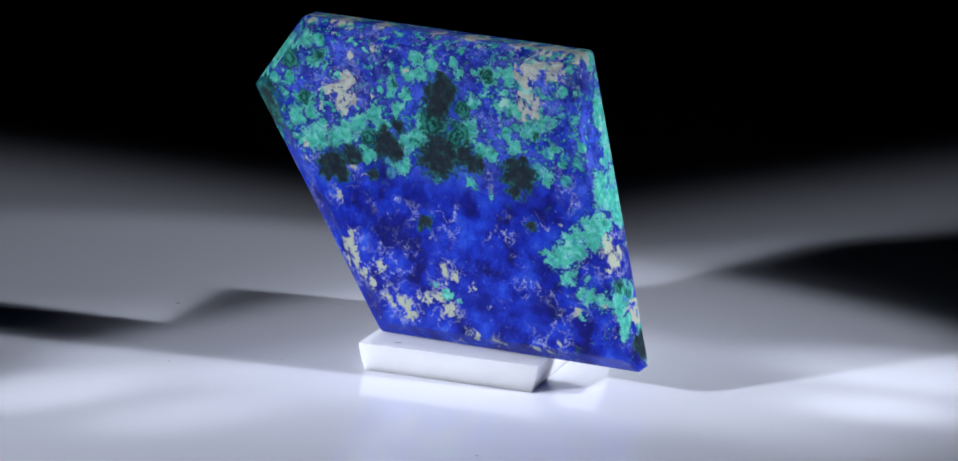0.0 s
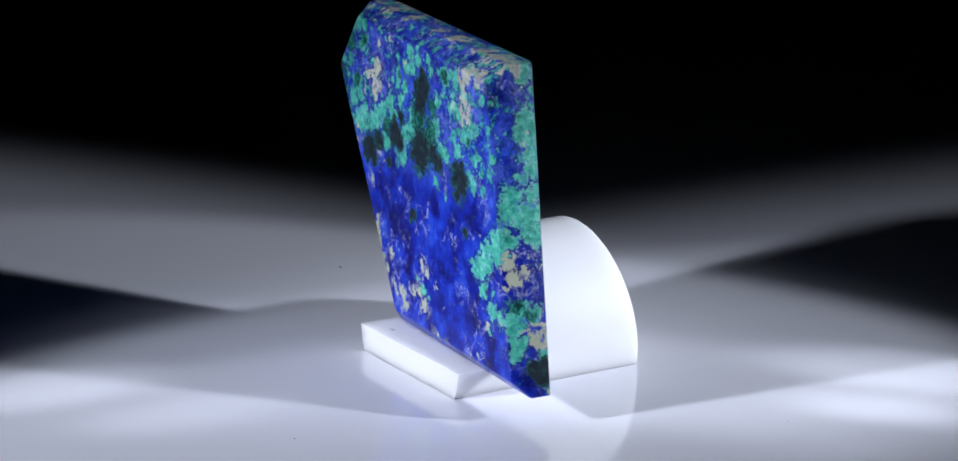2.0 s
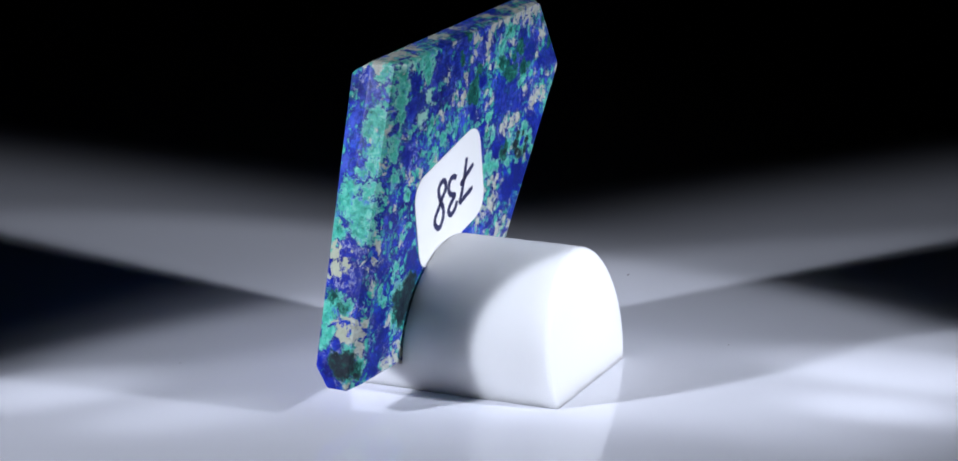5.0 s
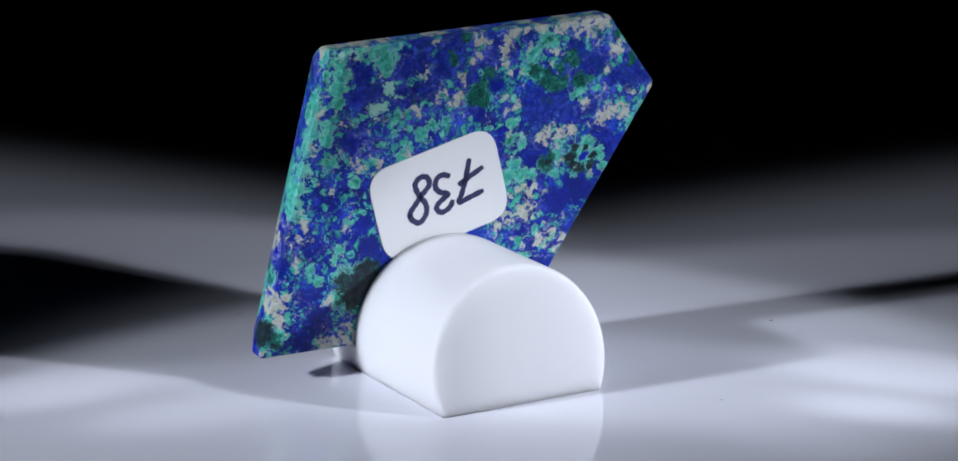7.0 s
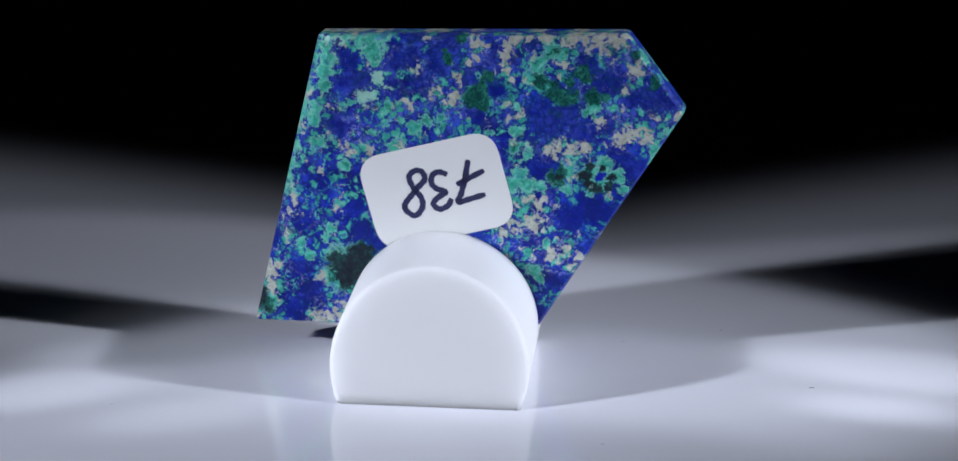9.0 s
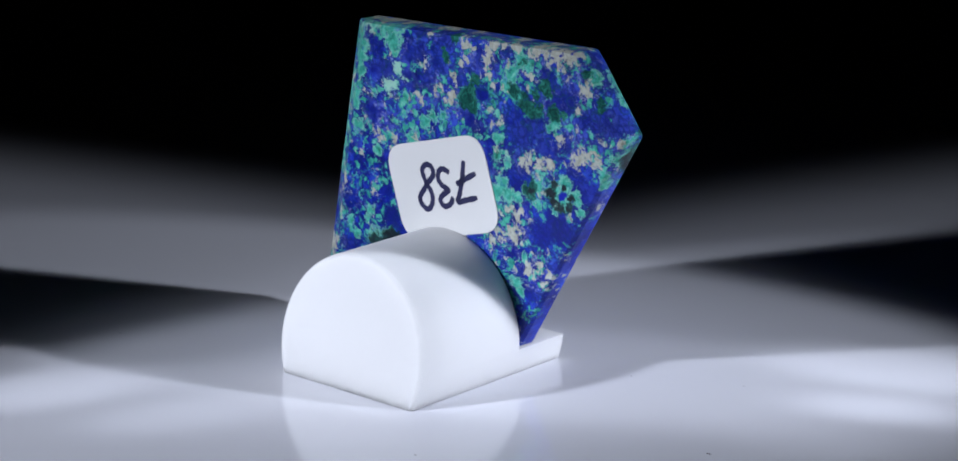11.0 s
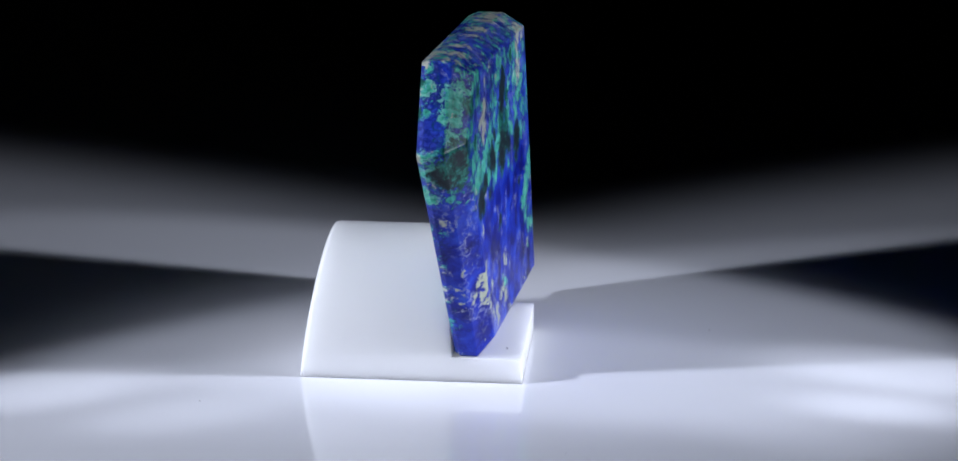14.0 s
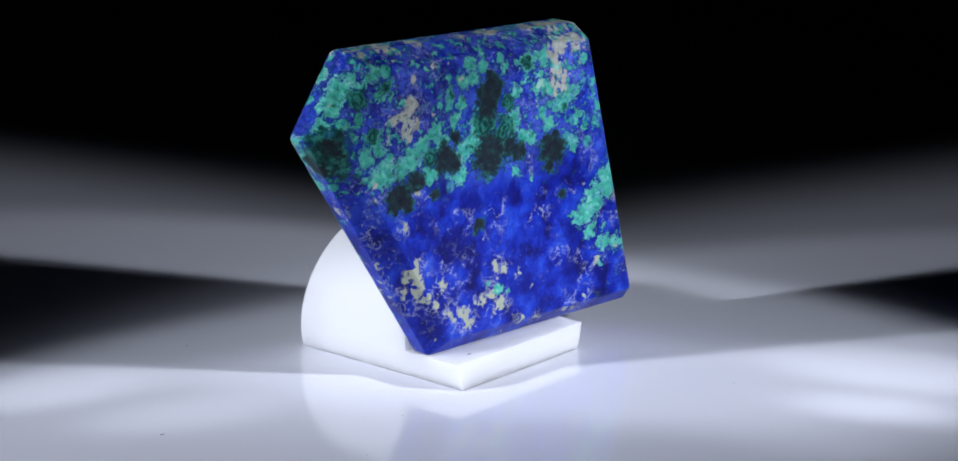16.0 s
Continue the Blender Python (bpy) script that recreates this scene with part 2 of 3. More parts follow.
BACK_DARK = [(-19.5, 30.7, 1.0), (-20.3, 32.1, 0.8), (-22.4, 32.1, 0.6), (-23.8, 30.8, 0.8), (-23.3, 29.1, 0.8), (-21.2, 28.8, 1.1), (-20.0, 29.5, 0.8),
    (-15.5, 30.8, 0.9), (17.4, 14.3, 3.6), (15.9, 16.3, 2.2), (18.3, 12.3, 2.0), (19.5, 15.4, 1.6), (31.3, 6.3, 0.6)]
BACK_BLUE_LOW = [(-25.9, 32.2, 2.4), (-23.9, 34.7, 1.3), (-12.3, 31.7, 2.0), (-14.7, 33.1, 1.6), (-17.4, 24.0, 2.5), (-20.5, 25.9, 2.5), (-23.2, 24.8, 1.6),
    (-25.3, 28.5, 1.5), (-14.7, 14.0, 1.7), (-13.1, 17.6, 1.2), (-11.6, 20.2, 1.0), (25.0, 21.6, 1.9), (26.1, 23.9, 1.1), (26.0, 13.7, 1.9), (24.1, 9.6, 2.3),
    (27.0, 6.8, 1.5), (15.4, 20.3, 1.7), (15.9, 24.3, 1.2), (13.3, 18.0, 1.1)]
EDGE_TAN = [(-19.0, 53.6, 1.6), (-12.0, 53.4, 1.2), (-3.0, 53.2, 1.2), (4.0, 53.0, 1.6), (12.0, 52.8, 1.6), (17.0, 52.4, 2.2), (21.0, 51.6, 1.4),
    (-24.0, 52.6, 1.2), (26.4, 23.0, 1.6), (31.4, 13.0, 1.8)]
HEARTS = [(-21.9, 30.6, 0.8)]
EAST_TEAL = [(21.5, -1.2, 52.8, 2.0), (21.6, -3.5, 52.4, 1.4), (21.4, 0.1, 53.3, 1.4), (22.1, -1.2, 50.2, 1.4), (22.6, 0.6, 48.0, 1.0), (24.0, -1.7, 42.3, 2.1),
    (23.6, -1.9, 44.1, 1.5), (24.7, -0.8, 39.2, 1.5), (25.5, -2.9, 35.9, 1.2), (25.4, -1.3, 36.6, 1.3), (26.2, -4.9, 33.1, 1.8), (26.8, -5.2, 30.9, 2.0),
    (26.9, -2.7, 30.4, 2.5), (26.2, -1.3, 33.1, 1.5), (27.5, -2.2, 27.8, 2.0), (27.7, -5.9, 26.9, 1.3), (30.2, -5.5, 16.8, 2.0), (30.3, -3.6, 16.3, 1.5),
    (30.7, -6.4, 14.6, 1.5), (31.3, -5.9, 11.9, 1.3), (31.6, -6.8, 10.6, 1.1), (31.8, -2.3, 10.1, 1.1), (32.8, -1.9, 5.7, 0.8)]
EAST_GREEN = [(29.9, -5.9, 17.6, 1.3), (30.3, -4.1, 16.3, 1.1)]
EAST_DARK = [(32.2, -4.1, 8.4, 1.6), (32.4, -2.8, 7.5, 1.9), (32.1, -2.3, 8.8, 1.4)]
EAST_TAN = [(28.5, -6.3, 23.8, 1.2), (29.0, -6.1, 21.6, 1.2), (28.8, -4.3, 22.5, 0.9), (31.1, -1.6, 13.0, 1.3), (31.3, -1.9, 11.9, 1.0), (21.8, -4.4, 51.3, 0.6)]
EAST_BLUE = [(22.5, -4.4, 48.5, 1.9), (23.7, -4.4, 43.6, 1.7), (25.2, -4.9, 37.5, 1.3), (29.0, -2.3, 21.6, 1.4), (29.6, -1.8, 18.9, 1.5), (28.4, -2.2, 24.2, 1.2),
    (24.5, -4.4, 40.1, 1.4)]
WEST_TEAL = [(-28.9, -4.1, 49.0, 2.2), (-27.7, -5.2, 50.6, 1.4), (-30.6, -3.8, 46.7, 1.7), (-30.0, -5.1, 47.5, 1.4), (-32.9, -4.4, 43.6, 1.3),
    (-34.5, -5.4, 41.5, 1.9), (-32.4, -0.9, 38.3, 1.3), (-32.5, -4.0, 38.4, 2.5), (-31.5, -6.2, 36.8, 1.4), (-29.7, -1.1, 34.0, 1.0), (-34.7, -0.4, 41.2, 1.0),
    (-28.4, 0.4, 49.7, 1.2)]
WEST_GREEN = [(-34.6, -5.9, 41.3, 1.2), (-27.4, -5.2, 51.0, 1.0), (-29.2, -4.8, 48.6, 0.7)]
WEST_DARK = [(-32.4, -2.0, 38.4, 1.5), (-31.8, -3.0, 37.3, 1.4), (-31.1, -4.6, 36.3, 1.2)]
WEST_BLUE = [(-26.9, -1.8, 51.7, 1.7), (-33.0, -1.3, 43.5, 2.0), (-31.5, -1.2, 45.4, 1.5), (-27.7, -2.4, 30.7, 2.4), (-24.2, -3.5, 25.0, 2.9),
    (-20.6, -2.4, 19.1, 2.6), (-17.0, -4.1, 13.2, 2.9), (-13.6, -2.9, 7.6, 2.4), (-28.6, -1.9, 49.4, 1.2), (-27.8, -7.0, 30.8, 2.4), (-23.6, -7.0, 23.9, 2.4)]
WEST_TAN = [(-27.2, -2.3, 29.8, 0.7), (-21.4, -4.3, 20.4, 0.4), (-19.5, -2.8, 17.4, 0.5), (-18.1, -3.2, 15.0, 0.4), (-20.2, -7.0, 18.4, 1.0),
    (-18.9, -7.0, 16.3, 1.3), (-21.3, -1.3, 20.3, 0.4)]


def back_y(x, z):
    return -1.52 + 0.059 * z + 0.007 * x


def azurite():
    n = Nodes("azurite_malachite")
    co = n.place()
    coarse = n.vec("SUBTRACT", n.noise(co, 0.16, 3, 0.55, 1), (0.5, 0.5, 0.5))
    fine = n.vec("SUBTRACT", n.noise(co, 0.75, 4, 0.65, 1), (0.5, 0.5, 0.5))
    w = n.vec("ADD", co, n.vec("ADD", n.vec("MULTIPLY", coarse, (1.6, 0.8, 1.6)), n.vec("MULTIPLY", fine, (2.4, 1.6, 2.4))))

    def field(depth, *groups):
        """1 in the middle of a patch, 0 on its rim, negative outside."""
        best = None
        for y, spots in zip(depth, groups):
            for *at, r in spots:
                if y == "side":
                    place = at
                else:
                    place = (at[0], back_y(*at) if y == "back" else y, at[1])
                d = n.vec("DISTANCE", w, place, 1)
                f = n.math("MULTIPLY_ADD", d, -1.0 / (r * 1.12), 1.12)
                best = f if best is None else n.math("MAXIMUM", best, f)
        return best

    dark = field((-6.6, "back", "side"), FRONT_DARK, BACK_DARK, EAST_DARK + WEST_DARK)
    green = field((-6.6, "back", "side"), FRONT_GREEN, BACK_GREEN, EAST_GREEN + WEST_GREEN)
    teal = field((-6.6, "back", "side"), FRONT_TEAL + FRONT_TEAL_EAST + FRONT_TEAL_LOW, BACK_TEAL + BACK_TEAL_EAST + BACK_TEAL_LOW, EAST_TEAL + WEST_TEAL)
    tan = field((-6.6, -2.4, "back", "side"), FRONT_TAN + FRONT_TAN_LOW, EDGE_TAN, BACK_TAN + BACK_TAN_EAST + BACK_TAN_LOW, EAST_TAN + WEST_TAN)
    pale_spot = field((-6.6, "back"), FRONT_PALE, BACK_PALE)
    solid = field(("back", "side"), BACK_BLUE + BACK_BLUE_EAST + BACK_BLUE_LOW, EAST_BLUE + WEST_BLUE)
    velvet = field((-6.6,), HEARTS_FRONT)
    heart = field(("back",), HEARTS)
    xyz = n.tree.nodes.new("ShaderNodeSeparateXYZ")
    n.put(xyz.inputs[0], co)
    up, deep = xyz.outputs[2], xyz.outputs[1]
    back = n.step(deep, -3.6, -1.0)
    high = n.step(up, 27.0, 36.0)
    clump = n.step(n.noise(n.vec("ADD", co, (21, 63, 5)), 0.105, 3, 0.55), 0.36, 0.60)
    speckle_rate = n.math("MULTIPLY", n.math("MULTIPLY_ADD", clump, 1.15, 0.20), n.math("MAXIMUM", n.math("MULTIPLY", back, 0.048), n.math("MULTIPLY", high, 0.046)))
    # the low half of the front is almost free of specks
    clear = n.math("MULTIPLY", n.math("SUBTRACT", 1.0, high), n.math("SUBTRACT", 1.0, back))
    speckle_rate = n.math("SUBTRACT", speckle_rate, n.math("MULTIPLY", clear, 0.10))

    # blue: dark hearts and pale dusting
    blot = n.noise(n.vec("ADD", co, n.vec("MULTIPLY", fine, (2.0, 2.0, 2.0))), 0.22, 5, 0.6)
    blue = n.ramp(blot, [(0.36, (0.003, 0.004, 0.085)), (0.46, (0.004, 0.012, 0.23)), (0.57, (0.009, 0.036, 0.39)), (0.72, (0.03, 0.095, 0.52))])
    dust = n.step(n.noise(co, 1.9, 5, 0.75), 0.54, 0.68)
    dusty = n.step(n.noise(n.vec("ADD", co, (40, 0, 9)), 0.12, 3, 0.6), 0.48, 0.62)
    blue = n.mix(n.math("MULTIPLY", n.math("MULTIPLY", dust, n.math("MAXIMUM", dusty, n.math("MULTIPLY", back, 0.5))), 0.5), blue, (0.10, 0.17, 0.55))

    thread = n.math("ABSOLUTE", n.math("SUBTRACT", n.noise(n.vec("ADD", w, (7, 31, 77)), 0.30, 6, 0.66), 0.5))
    threads = n.math("MULTIPLY", n.step(thread, 0.016, 0.005), n.math("MAXIMUM", n.step(n.noise(n.vec("ADD", co, (70, 3, 19)), 0.16, 3, 0.6), 0.52, 0.62), n.step(tan, -2.6, -0.6)))
    blue = n.mix(n.math("MULTIPLY", threads, 0.8), blue, (0.40, 0.43, 0.50))

    # paler blue, mostly high up: polish haze and stronger light put into the colour
    painted_haze = n.math("MULTIPLY", n.math("MAXIMUM", n.math("MULTIPLY", high, 0.8), n.math("MULTIPLY", back, 0.15)), n.step(n.noise(n.vec("ADD", co, (8, 90, 2)), 0.25, 5, 0.65), 0.35, 0.62))
    blue = n.mix(n.math("MULTIPLY", painted_haze, 0.6), blue, (0.10, 0.16, 0.62))

    gap = n.step(n.noise(n.vec("ADD", co, (2, 44, 12)), 0.9, 6, 0.72), 0.52, 0.40)
    blue = n.mix(n.math("MULTIPLY", gap, n.math("MULTIPLY_ADD", clear, -0.45, 0.75)), blue, (0.005, 0.009, 0.16))

    deep_blue = n.step(n.math("ADD", solid, n.math("MULTIPLY", n.math("SUBTRACT", n.noise(co, 0.5, 6, 0.7), 0.5), 2.4)), -0.1, 0.7)
    blue = n.mix(n.math("MULTIPLY", deep_blue, n.math("MULTIPLY", back, 0.55)), blue, (0.004, 0.010, 0.19))
    soft_velvet = n.step(n.math("ADD", velvet, n.math("MULTIPLY", n.math("SUBTRACT", n.noise(co, 0.55, 5, 0.65), 0.5), 1.6)), -0.15, 0.95)
    blue = n.mix(n.math("MULTIPLY", soft_velvet, 0.72), blue, (0.003, 0.004, 0.115))

    # scattered malachite and pale flecks
    w2 = n.vec("ADD", co, n.vec("ADD", n.vec("MULTIPLY", coarse, (2.0, 1.5, 2.0)), n.vec("MULTIPLY", fine, (1.2, 1.0, 1.2))))
    speck = n.noise(n.vec("ADD", w2, (13, 7, 3)), 0.66, 4, 0.60)
    speck_mask = n.step(n.math("ADD", speck, speckle_rate), 0.622, 0.642)
    grain = n.make("ShaderNodeTexVoronoi", 0, Vector=n.vec("ADD", w2, (4, 0, 8)), Scale=0.38)
    pick = n.noise(n.vec("ADD", co, (33, 11, 61)), 0.13, 2, 0.5)
    grains = n.math("MULTIPLY", n.step(grain, 0.40, 0.33), n.math("MULTIPLY", n.step(pick, 0.50, 0.54), n.math("MULTIPLY", high, n.math("SUBTRACT", 1.0, back))))
    small = n.step(n.math("ADD", n.noise(n.vec("ADD", w2, (6, 3, 71)), 1.45, 3, 0.6), n.math("SUBTRACT", n.math("MULTIPLY", speckle_rate, 1.2), 0.04)), 0.635, 0.660)
    mosaic = n.tree.nodes.new("ShaderNodeTexVoronoi")
    mosaic.feature = "DISTANCE_TO_EDGE"
    n.put(mosaic.inputs["Vector"], w2)
    mosaic.inputs["Scale"].default_value = 0.85
    joint = n.step(mosaic.outputs["Distance"], 0.05, 0.12)
    cell_pick = n.vec("DOT_PRODUCT", n.make("ShaderNodeTexVoronoi", 1, Vector=w2, Scale=0.85), (0.6, 0.4, 0.0), 1)
    sown = n.math("MULTIPLY", back, n.step(n.noise(n.vec("ADD", co, (51, 9, 28)), 0.12, 3, 0.6), 0.42, 0.50))
    cells = n.math("MULTIPLY", n.math("MULTIPLY", joint, n.step(cell_pick, 0.57, 0.60)), sown)
    speck_mask = n.math("MAXIMUM", n.math("MAXIMUM", n.math("MAXIMUM", speck_mask, grains), small), cells)
    jag = n.math("ADD", n.math("MULTIPLY", n.math("SUBTRACT", n.noise(co, 0.70, 7, 0.72), 0.5), 2.2), n.math("MULTIPLY", n.math("SUBTRACT", n.noise(n.vec("ADD", co, (9, 5, 2)), 2.3, 4, 0.75), 0.5), 1.5))
    loose = n.step(n.math("ADD", solid, n.math("MULTIPLY", jag, 0.8)), 0.30, -0.05)
    speck_mask = n.math("MULTIPLY", speck_mask, loose)
    fleck = n.noise(n.vec("ADD", w, (91, 17, 33)), 0.50, 5, 0.66)
    fleck_mask = n.step(n.math("ADD", fleck, n.math("MULTIPLY", back, 0.062)), 0.662, 0.682)
    fleck_mask = n.math("MULTIPLY", fleck_mask, loose)
    teal_f = n.math("ADD", teal, jag)
    teal_mask = n.math("MAXIMUM", n.step(teal_f, 0.15, 0.24), speck_mask)
    veins = n.noise(w, 0.9, 4, 0.6)
    teal_col = n.ramp(veins, [(0.30, (0.010, 0.12, 0.080)), (0.41, (0.032, 0.29, 0.195)), (0.56, (0.070, 0.43, 0.295)), (0.70, (0.20, 0.56, 0.41))])
    rim = n.step(n.noise(n.vec("ADD", w, (5, 55, 5)), 0.8, 5, 0.7), 0.55, 0.59)
    teal_col = n.mix(n.math("MULTIPLY", rim, n.math("MULTIPLY_ADD", n.step(teal_f, 0.35, 0.75), -0.65, 0.9)), teal_col, blue)
    teal_col = n.mix(n.math("MULTIPLY", n.step(n.math("ADD", pale_spot, n.math("MULTIPLY", jag, 0.6)), 0.0, 0.4), 0.65), teal_col, (0.42, 0.66, 0.50))
    pale = n.math("MULTIPLY", n.step(teal_f, 0.12, 0.22), n.step(teal_f, 0.50, 0.28))
    teal_col = n.mix(n.math("MULTIPLY", pale, n.math("MULTIPLY_ADD", back, 0.3, 0.2)), teal_col, (0.30, 0.60, 0.44))
    cell = n.make("ShaderNodeTexVoronoi", 1, Vector=n.vec("ADD", w2, (1, 2, 9)), Scale=1.15)
    angular = n.math("MULTIPLY", n.math("SUBTRACT", n.vec("DOT_PRODUCT", cell, (0.6, 0.4, 0.0), 1), 0.5), 1.9)
    tan = n.math("ADD", tan, angular)
    tan_mask = n.math("MAXIMUM", n.step(n.math("ADD", tan, n.math("MULTIPLY", n.math("SUBTRACT", n.noise(n.vec("ADD", w, (3, 80, 1)), 0.7, 7, 0.76), 0.5), n.math("MULTIPLY_ADD", back, 0.3, 3.2))), 0.22, 0.36), fleck_mask)
    tan_col = n.ramp(n.noise(w, 1.3, 5, 0.7), [(0.30, (0.20, 0.20, 0.14)), (0.44, (0.36, 0.37, 0.28)), (0.66, (0.51, 0.54, 0.44))])
    tan_col = n.mix(n.math("MULTIPLY", n.math("SUBTRACT", 1.0, n.math("MAXIMUM", high, back)), 0.75), tan_col, (0.36, 0.39, 0.25))
    ring = n.math("SUBTRACT", dark, 0.02)
    green_mask = n.step(n.math("ADD", n.math("MAXIMUM", green, ring), n.math("MULTIPLY", jag, 0.8)), 0.08, 0.40)
    bands = n.math("MULTIPLY_ADD", n.math("SINE", n.math("MULTIPLY_ADD", jag, 2.2, n.math("MULTIPLY", green, 17.0))), n.math("MULTIPLY_ADD", back, -0.07, 0.15), veins)
    green_col = n.ramp(bands, [(0.32, (0.003, 0.035, 0.030)), (0.50, (0.008, 0.085, 0.062)), (0.68, (0.03, 0.20, 0.14))])
    dark_mask = n.step(n.math("ADD", dark, n.math("MULTIPLY", jag, 0.7)), 0.10, 0.62)
    dark_col = n.ramp(n.noise(co, 0.9, 5, 0.6), [(0.35, (0.008, 0.013, 0.018)), (0.56, (0.016, 0.026, 0.032)), (0.68, (0.012, 0.065, 0.052))])

    edge = n.math("MULTIPLY", n.math("MULTIPLY", n.step(grain, 0.46, 0.42), n.step(grain, 0.34, 0.38)), n.math("MULTIPLY", n.step(pick, 0.50, 0.54), high))
    out_a = n.math("MULTIPLY", n.step(teal_f, -0.14, 0.06), n.step(teal_f, 0.24, 0.15))
    near = n.math("ADD", speck, speckle_rate)
    out_b = n.math("MULTIPLY", n.step(near, 0.580, 0.608), n.step(near, 0.642, 0.622))
    outline = n.math("MULTIPLY", n.math("MAXIMUM", out_a, out_b), n.math("SUBTRACT", 1.0, teal_mask))
    colour = n.mix(n.math("MULTIPLY", n.math("MAXIMUM", outline, n.math("MULTIPLY", n.math("SUBTRACT", 1.0, joint), n.math("MULTIPLY", sown, 0.8))), 0.8), blue, (0.004, 0.018, 0.12))
    colour = n.mix(teal_mask, colour, teal_col)
    colour = n.mix(n.math("MULTIPLY", n.math("MULTIPLY", edge, n.step(teal_f, 0.1, -0.1)), 0.55), colour, (0.006, 0.05, 0.09))
    colour = n.mix(tan_mask, colour, tan_col)
    colour = n.mix(green_mask, colour, green_col)
    colour = n.mix(dark_mask, colour, dark_col)
    colour = n.mix(n.step(n.math("ADD", heart, n.math("MULTIPLY", jag, 0.5)), 0.05, 0.3), colour, (0.008, 0.016, 0.30))
    # tiny glints on the dark patches, painted as pale dots in the base colour
    painted_glint = n.step(n.noise(co, 5.0, 2, 0.5), 0.80, 0.83)
    colour = n.mix(n.math("MULTIPLY", painted_glint, dark_mask), colour, (0.55, 0.60, 0.62))
    n.bump(n.math("ADD", n.noise(co, 2.2, 4, 0.6), n.math("MULTIPLY", veins, 0.5)), 0.12, 0.0002)
    colour = n.vec("MULTIPLY", colour, (1.0, 1.01, 1.12))
    return n.set(Base_Color=colour, Roughness=n.math("MULTIPLY_ADD", speck, 0.2, 0.22), Specular_IOR_Level=0.16)


def plain(name, base, roughness, grain=1.0, variation=0.06, bump=0.05, **more):
    n = Nodes(name)
    co = n.place()
    a = n.math("SUBTRACT", n.noise(co, 0.05 * grain, 4, 0.6), 0.5)
    b = n.math("SUBTRACT", n.noise(co, 2.0 * grain, 3, 0.6), 0.5)
    k = n.math("ADD", n.math("MULTIPLY", a, variation), n.math("MULTIPLY", b, variation * 0.5))
    dark, light = tuple(c * 0.85 for c in base), tuple(min(1, c * 1.15) for c in base)
    colour = n.mix(n.math("ADD", n.math("MULTIPLY", k, 3.0), 0.5, clamp=True), dark, light)
    n.bump(b, bump, 0.0001)
    return n.set(Base_Color=colour, Roughness=n.math("MULTIPLY_ADD", a, 0.08, roughness), **more)


STONE = azurite()
ACRYLIC = plain("white_acrylic", (0.82, 0.825, 0.89), 0.09, 1.0, 0.03, 0.01)
WHITE_PLASTIC = plain("white_plastic", (0.735, 0.735, 0.735), 0.58, 1.0, 0.03, 0.04, Specular_IOR_Level=0.3, Subsurface_Weight=1.0, Subsurface_Radius=(0.006, 0.006, 0.006), Subsurface_Scale=1.0)
PAPER = plain("paper", (0.72, 0.72, 0.71), 0.75, 2.0, 0.05, 0.15)
INK = plain("blue_black_ink", (0.018, 0.020, 0.075), 0.45, 2.0, 0.9, 0.05)
BLACK_CLOTH = plain("black_cloth", (0.06, 0.06, 0.062), 0.95, 0.05, 0.2, 0.2)
BLACK_METAL = plain("black_metal", (0.02, 0.02, 0.022), 0.4, 0.5, 0.2, 0.05)
DUST = plain("dust", (0.20, 0.18, 0.20), 0.8, 4.0, 0.3, 0.2)


# ---- mesh helpers ----
def mesh_of(name, bm, material, smooth=False):
    bmesh.ops.recalc_face_normals(bm, faces=bm.faces)
    me = bpy.data.meshes.new(name)
    bm.to_mesh(me)
    bm.free()
    me.materials.append(material)
    for p in me.polygons:
        p.use_smooth = smooth
    return me


def part(name, bm, material, parent=None, label="", smooth=False):
    ob = new(name, mesh_of(name, bm, material, smooth))
    if parent is not None:
        ob.parent = parent
    if label:
        tagged(ob, label)
    return ob


def loft(rings, close=True):
    """A solid from rings with the same number of points, capped at both ends."""
    bm = bmesh.new()
    made = [[bm.verts.new(p) for p in ring] for ring in rings]
    for a, b in zip(made, made[1:]):
        for i in range(len(a)):
            j = (i + 1) % len(a)
            bm.faces.new((a[i], a[j], b[j], b[i]))
    if close:
        bm.faces.new(made[0])
        bm.faces.new(made[-1])
    return bm


def box(lo, hi):
    (x0, y0, z0), (x1, y1, z1) = lo, hi
    return loft([[(x0, y0, z), (x1, y0, z), (x1, y1, z), (x0, y1, z)] for z in (z0, z1)])


def disc(radius, z0, z1, edge, n=128):
    def ring(r, z):
        return [(r * math.cos(2 * math.pi * i / n), r * math.sin(2 * math.pi * i / n), z) for i in range(n)]
    return loft([ring(radius - edge, z0), ring(radius, z0 + edge), ring(radius, z1 - edge), ring(radius - edge, z1)])


